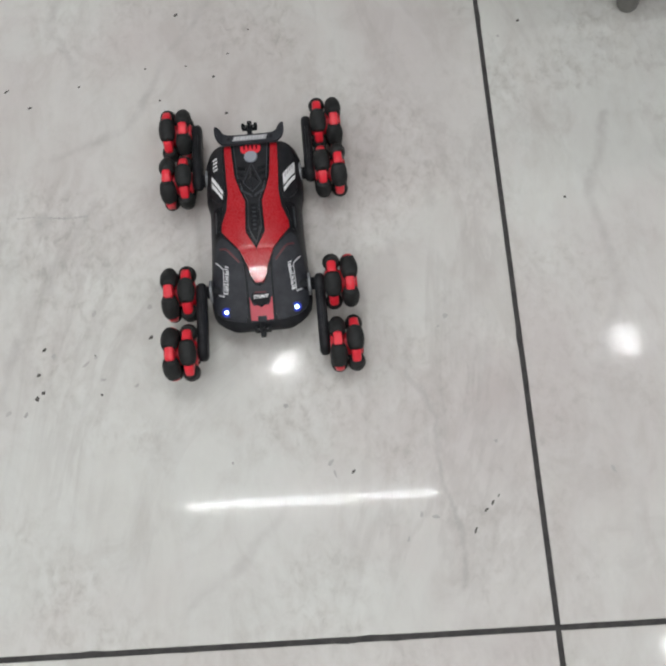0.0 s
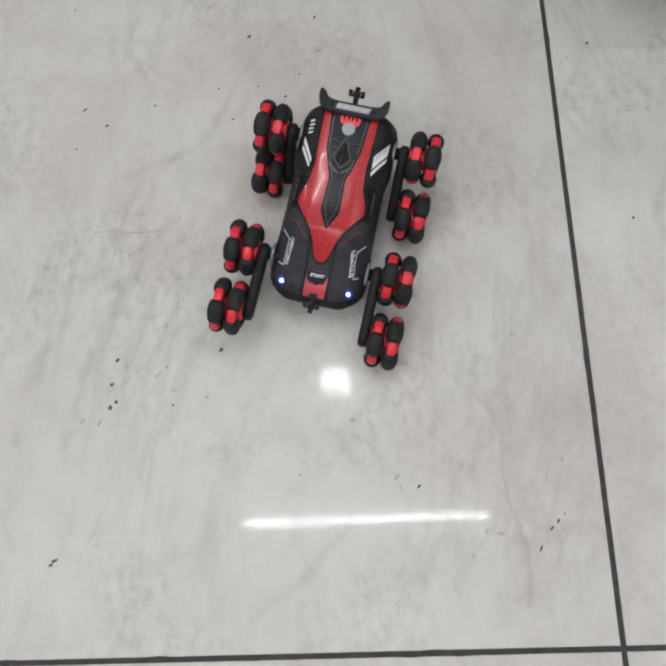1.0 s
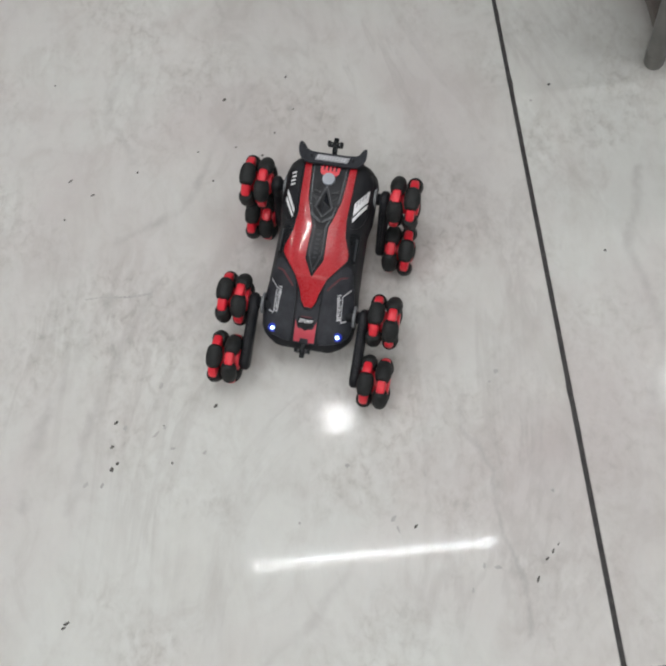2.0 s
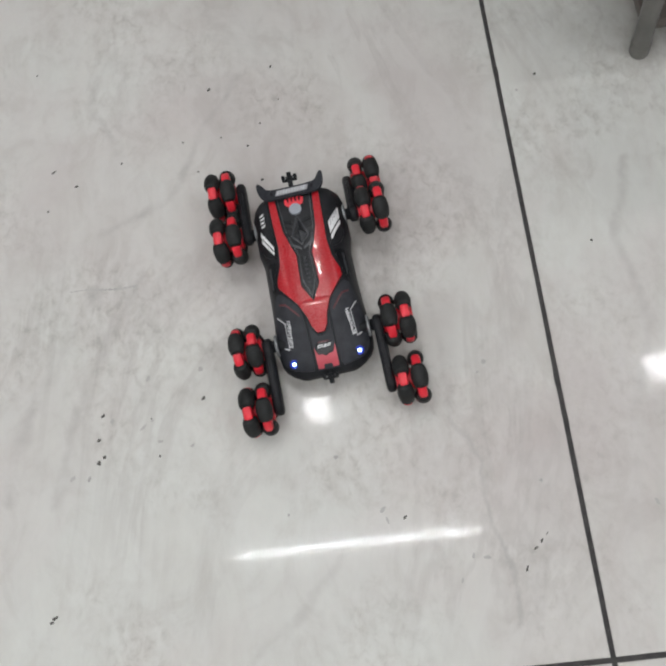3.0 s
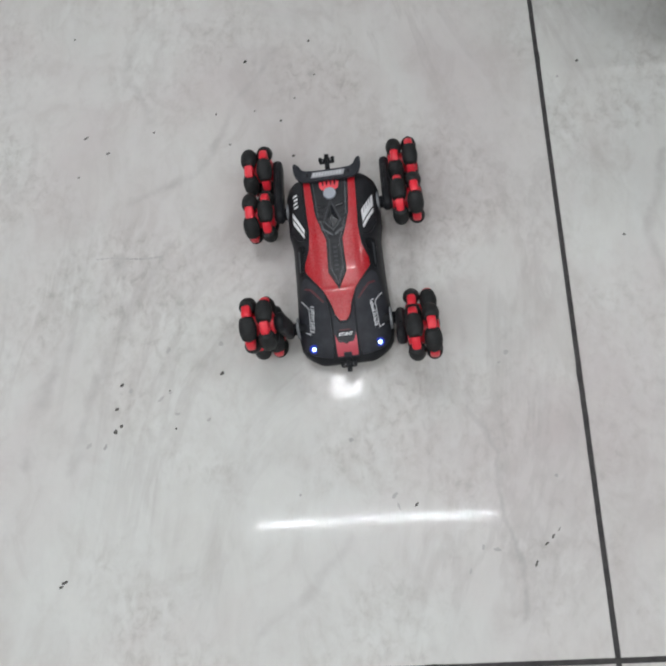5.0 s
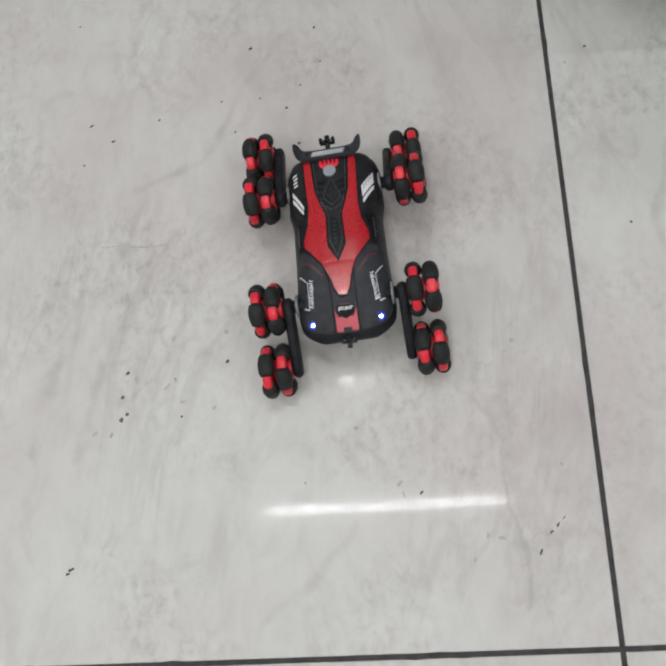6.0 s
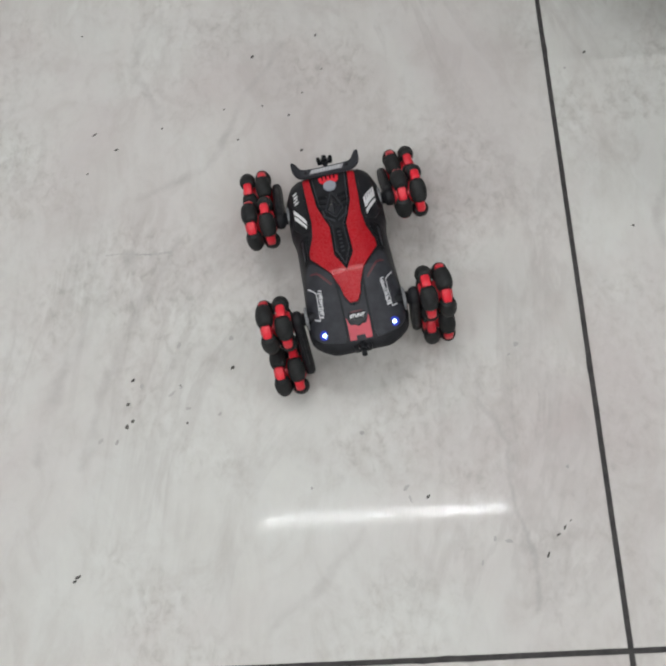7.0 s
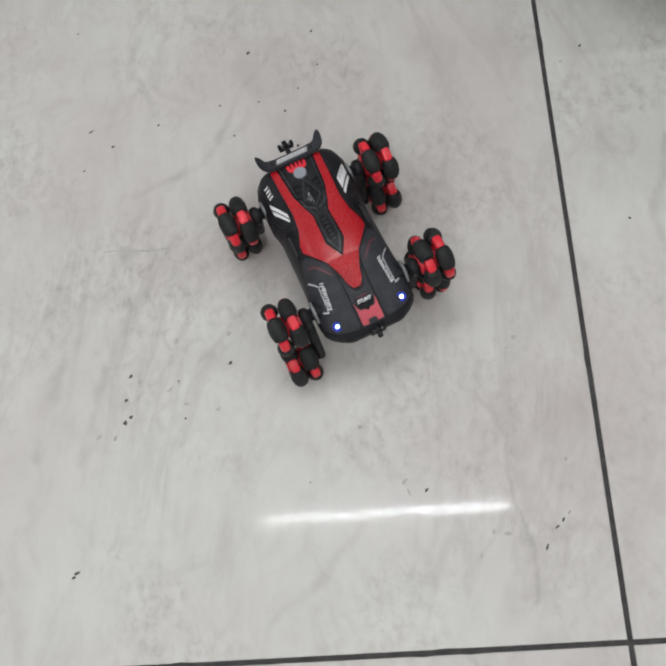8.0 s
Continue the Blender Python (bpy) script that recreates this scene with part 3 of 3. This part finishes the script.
        # pale slanted bands on the rear quarter
        if s < 0:
            bands = [[(0.0500, 0.0715), (0.0505, 0.0655), (0.0362, 0.0385), (0.0360, 0.0440)], [(0.0502, 0.0622), (0.0504, 0.0560), (0.0375, 0.0335), (0.0366, 0.0365)]]
            letters = [(0.0450 - 0.0006 * (k % 2), 0.0935 - 0.0050 * k, 0.0056) for k in range(4)]
        else:
            bands = [[(0.0520, 0.0841), (0.0518, 0.0690), (0.0372, 0.0455), (0.0368, 0.0610)], [(0.0518, 0.0660), (0.0515, 0.0605), (0.0374, 0.0372), (0.0372, 0.0425)]]
            letters = []
        for band in bands:
            part("slanted_band", panel_mesh(side(band), 0.0023, 0, 0.0012), WHITE, shell, "white slanted printed band")
        for x, y, w in letters:
            part("script_bar", panel_mesh(side([(x - w / 2, y), (x + w / 2, y - 0.001), (x + w / 2, y - 0.0033), (x - w / 2, y - 0.0023)]), 0.0023, 0, 0.0012), WHITE, shell)
        for k in range(4 if s > 0 else 0):
            x, y = 0.0392 + 0.0029 * k, 0.0565 + 0.0049 * k
            part("script_bar", panel_mesh([(x, y), (x + 0.0004, y + 0.0075), (x + 0.0016, y + 0.0094), (x + 0.0012, y + 0.0019)], 0.0027, 0, 0.0012), worn("grey_print", (0.30, 0.30, 0.32), 0.45, 900, 0.1), shell)
        # headlamp
        z = shell_z(0.0412, -0.1020) + 0.0016
        m = Matrix.Translation((s * 0.0412, -0.1020, z)) @ Matrix.Rotation(radians(28), 4, "X")
        lamp = part("headlamp", add_lathe(bmesh.new(), [(0.0056, -0.003), (0.0056, 0.0006), (0.0048, 0.0012), (0.0024, 0.0004)], "Z", m, 24), LED_RING, shell, "round blue-rimmed headlamp, lit")
        part("bulb", add_lathe(bmesh.new(), [(0.0024, 0.0), (0.0024, 0.0008), (0.0017, 0.0014), (0.0007, 0.0017)], "Z", m, 20), LED_CORE, lamp, "glowing blue-white bulb")

    strip = [(-0.0138, -0.1150), (-0.0136, -0.0790), (-0.0142, -0.0560), (-0.0095, -0.0695), (-0.0045, -0.0762), (0.0045, -0.0762), (0.0095, -0.0695), (0.0142, -0.0560), (0.0136, -0.0790), (0.0138, -0.1150)]
    part("bonnet_strip", panel_mesh(strip, 0.0008, 0), CHARCOAL, shell)
    # nose strip: badge on a faded red sticker
    sticker = [(-0.0128, -0.0945), (-0.0132, -0.0885), (-0.0112, -0.0945), (-0.0090, -0.0985), (0.0090, -0.0985), (0.0112, -0.0945), (0.0132, -0.0885), (0.0135, -0.0945),
               (0.0130, -0.1135), (0.0055, -0.1140), (0.0050, -0.1095), (-0.0050, -0.1095), (-0.0055, -0.1140), (-0.0130, -0.1135)]
    part("nose_sticker", panel_mesh(sticker, 0.0014, 0, 0.0012), RED_PINK, shell, "faded red nose sticker")
    shield = [(-0.0100, -0.0850), (0.0100, -0.0850), (0.0106, -0.0945), (0.0, -0.1010), (-0.0106, -0.0945)]
    part("badge", panel_mesh(shield, 0.0022, 0, 0.0016), BLACK_GLOSS, shell, "black shield badge")
    crest = [(-0.0060, -0.0833), (0.0060, -0.0833), (0.0075, -0.0852), (-0.0075, -0.0852)]
    part("badge_edge", panel_mesh(crest, 0.0024, 0, 0.0012), RED_DARK, shell)
    curve = bpy.data.curves.new("badge_text", "FONT")
    curve.body, curve.size, curve.align_x, curve.align_y, curve.extrude, curve.shear = "STUNT", 0.0054, "CENTER", "CENTER", 0.0003, 0.25
    curve.offset = 0.00022
    word = new("badge_text", curve)
    bpy.context.view_layer.update()
    me = bpy.data.meshes.new_from_object(word)
    bpy.data.objects.remove(word)
    me.materials.append(WHITE)
    word = new("badge_text", me)
    word.parent = shell
    y = -0.0895
    word.matrix_basis = pose(0, y, shell_z(0, y) + 0.0028, math.degrees(math.atan2(shell_z(0, y + 0.004) - shell_z(0, y - 0.004), 0.008)), 0, 0)
    part("nose_stud", add_lathe(bmesh.new(), [(0.0016, 0), (0.0014, 0.001)], "Z", Matrix.Translation((0, -0.0755, shell_z(0, -0.0755))), 10), BLACK_GLOSS, shell)

    # rear wing: a blade with swept, upturned tips
    bm, rings = bmesh.new(), []
    half = [(0.0, 0.1040, 0.1195, 0.0800, 0.0755), (0.018, 0.1040, 0.1195, 0.0800, 0.0755), (0.028, 0.1042, 0.1203, 0.0800, 0.0758), (0.0325, 0.1050, 0.1220, 0.0802, 0.0768),
            (0.0350, 0.1062, 0.1255, 0.0806, 0.0790), (0.0376, 0.1080, 0.1275, 0.0815, 0.0818), (0.0401, 0.1110, 0.1284, 0.0826, 0.0834), (0.0418, 0.1150, 0.1276, 0.0838, 0.0842), (0.0426, 0.1185, 0.1252, 0.0846, 0.0846)]
    for x, y0, y1, z0, z1 in [(-x, *rest) for x, *rest in reversed(half[1:])] + half:
        dy, dz = y1 - y0, z1 - z0
        rings.append([(x, y0, z0), (x, y0 + 0.30 * dy, z0 + 0.36 * dz), (x, y0 + 0.65 * dy, z0 + 0.70 * dz), (x, y1, z1),
                      (x, y1 - 0.0006, z1 - 0.0030), (x, y0 + 0.65 * dy - 0.0010, z0 + 0.70 * dz - 0.0036), (x, y0 - 0.0010, z0 - 0.0034)])
    wing_ob = part("rear_wing", add_rings(bm, rings), CHARCOAL, car, "dark rear wing with upturned tips")
    for x in (-0.026, 0.026):
        part("wing_strut", box_mesh((x, 0.1110, 0.0720), (0.004, 0.009, 0.012), 0.001), BLACK, wing_ob)

    def on_wing(x, f, lift):
        """A point on the wing's sloping face: across, up the slope from 0 to 1, and proud of it."""
        return (x, 0.1040 + 0.0155 * f + 0.30 * lift, 0.0800 - 0.0045 * f + 0.9 * lift)
    bm = bmesh.new()
    add_rings(bm, [[on_wing(-0.0212, 0.28, h), on_wing(0.0195, 0.28, h), on_wing(0.0218, 0.78, h), on_wing(-0.0188, 0.78, h)] for h in (-0.0012, 0.0008)])
    part("wing_plate", bm, worn("grey_silver_print", (0.36, 0.36, 0.38), 0.42, 900, 0.15), wing_ob)
    for k in range(10):
        x = -0.0180 + 0.0037 * k
        bm = bmesh.new()
        add_rings(bm, [[on_wing(x - 0.0011, 0.36, h), on_wing(x + 0.0012, 0.36, h), on_wing(x + 0.0026, 0.70, h), on_wing(x + 0.0003, 0.70, h)] for h in (0.0002, 0.0012)])
        part("script_bar", bm, SILVER, wing_ob)

    # little cross-shaped hooks at both ends
    for name, y, z, s in (("rear_hook", 0.1326, 0.068, 1), ("front_hook", -0.1226, 0.0285, -1)):
        bm = bmesh.new()
        add_box(bm, (0, y + s * 0.001, z), (0.0062, 0.0190, 0.006), 0.0012)
        add_box(bm, (0, y + s * 0.0015, z), (0.0190, 0.0062, 0.0055), 0.0012)
        for x in (-0.0078, 0, 0.0078):
            add_box(bm, (x, y + s * 0.0015, z + 0.0038), (0.0044, 0.0058, 0.0065 if x else 0.0085), 0.0010)
        if s > 0:
            add_box(bm, (0, 0.1225, z - 0.004), (0.006, 0.020, 0.005), 0.001)
        hook = part(name, bm, BLACK_GLOSS, car)
        for x in (-0.0052, 0.0052):
            part("hook_screw", add_lathe(bmesh.new(), [(0.0011, -0.0005), (0.0011, 0.0029), (0.0006, 0.0032)], "Z", Matrix.Translation((x, y + s * 0.0015, z)), 8), STEEL, hook)

    # axle stubs on the body's sides
    for sx in (-1, 1):
        for y in (YF, YR):
            m = Matrix.Translation((0, y, ZA))
            prof = [(sx * 0.045, 0.0095)] + [(sx * (0.0565 + 0.0011 * q), 0.0082 if q % 2 else 0.0070) for q in range(12)]
            stub = part("axle_stub", add_lathe(bmesh.new(), [(r, h) for h, r in prof], "X", m, 24), BLACK, car)
            part("axle_disc", add_lathe(bmesh.new(), [(0.0138, sx * 0.0565), (0.0138, sx * 0.0592), (0.0118, sx * 0.0600)], "X", m, 24), worn("mid_grey_plastic", (0.16, 0.165, 0.175), 0.4, 900, 0.15), stub, "grey disc on the axle")

    # swing arms and wheels
    arms, wheels = [], []
    hub_data, roll_data, hold_data = (shared_mesh(*a) for a in (("wheel", hub_mesh(), RED_HUB), ("roller", roller_mesh(), RUBBER), ("roller_holder", holder_mesh(), RED_HUB)))
    for k in range(4):
        sx = (-1, 1, -1, 1)[k]
        arm = part("swing_arm", arm_mesh(sx), BLACK, car)
        for y in (0, ARM):
            prof = [(0.0075, -sx * 0.0055), (0.0075, sx * 0.0080), (0.0045, sx * 0.0085), (0.0045, sx * 0.0150)]
            part("bearing", add_lathe(bmesh.new(), prof, "X", Matrix.Translation((0, y, 0)), 20), GREY_TRIM, arm)
        arms.append(arm)
        for outer_end in (False, True):
            wheel = tagged(new("wheel", hub_data), "red roller wheel with black rubber rollers")
            wheel.parent = car
            for row, turn in ((-0.0100, 0), (0.0100, 45)):
                for q in range(8):
                    ob = new("roller", roll_data) if q % 2 == 0 else new("roller_holder", hold_data)
                    ob.parent = wheel
                    ob.matrix_basis = Matrix.Translation((row, 0, 0)) @ Matrix.Rotation(radians(45 * q + turn), 4, "X")
                    if q % 2 == 0:
                        tagged(ob, "black rubber roller")
            wheels.append((wheel, k, outer_end, SPINS[len(wheels)]))
    return car, arms, wheels


# how far each wheel has turned beyond plain rolling: driven, the wheels slip
SLIP_TIMES = (0.0, 1.7, 2.8, 4.7, 5.8, 8.0)
SPINS = [(61, 61, -1, -1, 45, 45), (67, 67, 69, 69, 35, 35), (33, 33, 33, 33, 43, 43), (54, 54, 87, 87, 54, 54),
         (56, 56, 78, 78, 56, 56), (16, 16, -18, -18, 6, 6), (1, 1, 23, 23, 1, 1), (115, 115, 57, 57, 75, 75)]

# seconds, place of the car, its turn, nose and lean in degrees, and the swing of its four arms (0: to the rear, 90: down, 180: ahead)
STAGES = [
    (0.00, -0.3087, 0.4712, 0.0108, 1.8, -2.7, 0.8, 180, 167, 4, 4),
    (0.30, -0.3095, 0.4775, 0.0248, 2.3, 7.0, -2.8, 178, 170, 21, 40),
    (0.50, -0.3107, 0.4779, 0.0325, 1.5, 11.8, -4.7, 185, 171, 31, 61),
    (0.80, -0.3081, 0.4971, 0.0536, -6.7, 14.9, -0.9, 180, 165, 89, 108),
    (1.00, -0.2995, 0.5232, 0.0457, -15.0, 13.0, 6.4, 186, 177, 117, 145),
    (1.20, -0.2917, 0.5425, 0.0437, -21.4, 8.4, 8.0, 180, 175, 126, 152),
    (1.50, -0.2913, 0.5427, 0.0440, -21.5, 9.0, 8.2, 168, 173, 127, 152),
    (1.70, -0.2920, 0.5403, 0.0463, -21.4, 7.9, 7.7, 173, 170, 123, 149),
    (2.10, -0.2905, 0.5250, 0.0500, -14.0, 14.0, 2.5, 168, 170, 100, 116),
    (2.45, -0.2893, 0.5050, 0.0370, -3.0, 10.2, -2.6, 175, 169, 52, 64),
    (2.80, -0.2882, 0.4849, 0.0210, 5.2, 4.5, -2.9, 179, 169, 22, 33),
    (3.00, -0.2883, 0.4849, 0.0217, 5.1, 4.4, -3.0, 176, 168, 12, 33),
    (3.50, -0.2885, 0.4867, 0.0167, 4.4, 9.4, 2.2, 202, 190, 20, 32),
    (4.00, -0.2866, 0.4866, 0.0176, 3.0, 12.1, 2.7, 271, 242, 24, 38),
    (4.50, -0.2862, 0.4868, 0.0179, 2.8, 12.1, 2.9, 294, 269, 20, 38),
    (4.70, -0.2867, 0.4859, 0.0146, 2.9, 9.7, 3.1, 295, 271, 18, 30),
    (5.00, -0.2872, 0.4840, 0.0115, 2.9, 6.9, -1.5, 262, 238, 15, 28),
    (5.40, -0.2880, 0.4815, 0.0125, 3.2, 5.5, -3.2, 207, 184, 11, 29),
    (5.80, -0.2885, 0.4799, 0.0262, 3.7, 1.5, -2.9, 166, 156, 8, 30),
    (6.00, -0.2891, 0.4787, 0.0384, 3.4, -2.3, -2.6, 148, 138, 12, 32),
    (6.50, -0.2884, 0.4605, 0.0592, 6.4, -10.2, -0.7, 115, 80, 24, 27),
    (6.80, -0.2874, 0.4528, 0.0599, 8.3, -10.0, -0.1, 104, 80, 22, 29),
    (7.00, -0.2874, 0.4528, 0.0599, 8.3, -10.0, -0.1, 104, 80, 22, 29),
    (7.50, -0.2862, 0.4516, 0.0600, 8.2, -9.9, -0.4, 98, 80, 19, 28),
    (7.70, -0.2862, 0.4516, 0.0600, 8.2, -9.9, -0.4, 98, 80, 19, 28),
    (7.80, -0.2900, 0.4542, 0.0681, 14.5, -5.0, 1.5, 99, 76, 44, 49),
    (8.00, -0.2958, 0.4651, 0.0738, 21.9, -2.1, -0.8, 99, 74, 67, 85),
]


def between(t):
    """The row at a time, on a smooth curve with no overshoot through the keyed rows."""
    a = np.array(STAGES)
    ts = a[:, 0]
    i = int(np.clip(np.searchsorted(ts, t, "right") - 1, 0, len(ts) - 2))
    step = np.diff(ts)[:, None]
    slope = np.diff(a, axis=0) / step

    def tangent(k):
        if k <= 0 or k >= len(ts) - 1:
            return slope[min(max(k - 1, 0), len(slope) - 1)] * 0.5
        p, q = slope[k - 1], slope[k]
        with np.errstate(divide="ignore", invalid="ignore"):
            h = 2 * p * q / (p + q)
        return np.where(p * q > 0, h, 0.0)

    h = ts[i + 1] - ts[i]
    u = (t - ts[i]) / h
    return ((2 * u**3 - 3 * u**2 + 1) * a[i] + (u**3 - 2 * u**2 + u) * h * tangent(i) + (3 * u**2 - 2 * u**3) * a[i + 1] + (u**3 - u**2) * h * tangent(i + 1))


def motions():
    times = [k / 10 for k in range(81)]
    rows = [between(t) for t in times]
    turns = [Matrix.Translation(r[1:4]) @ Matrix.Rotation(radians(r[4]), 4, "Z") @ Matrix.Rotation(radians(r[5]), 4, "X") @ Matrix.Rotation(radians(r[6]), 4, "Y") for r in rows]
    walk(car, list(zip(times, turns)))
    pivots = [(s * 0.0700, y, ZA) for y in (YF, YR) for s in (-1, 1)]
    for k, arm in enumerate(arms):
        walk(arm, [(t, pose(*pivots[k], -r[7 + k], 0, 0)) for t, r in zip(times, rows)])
    for wheel, k, outer_end, slip in wheels:
        spin, last, out = 0.0, None, []
        for t, r, m in zip(times, rows, turns):
            a = radians(r[7 + k])
            hub = Vector(((-1, 1, -1, 1)[k] * XW, (YF, YF, YR, YR)[k], ZA))
            if outer_end:
                hub += Vector((0, math.cos(a), -math.sin(a))) * ARM
            world = m @ hub
            if last is not None:
                ahead = m.to_3x3() @ Vector((0, -1, 0))
                spin += math.degrees((world - last).dot(ahead) / WHEEL_R)
            last = world
            out.append((t, pose(*hub, spin + float(np.interp(t, SLIP_TIMES, slip)), 0, 0)))
        walk(wheel, out)


build_tube_lamp()
build_panel_lamps()
build_table()
car, arms, wheels = build_car()
build_dirt()
build_tiles(build_room())
motions()
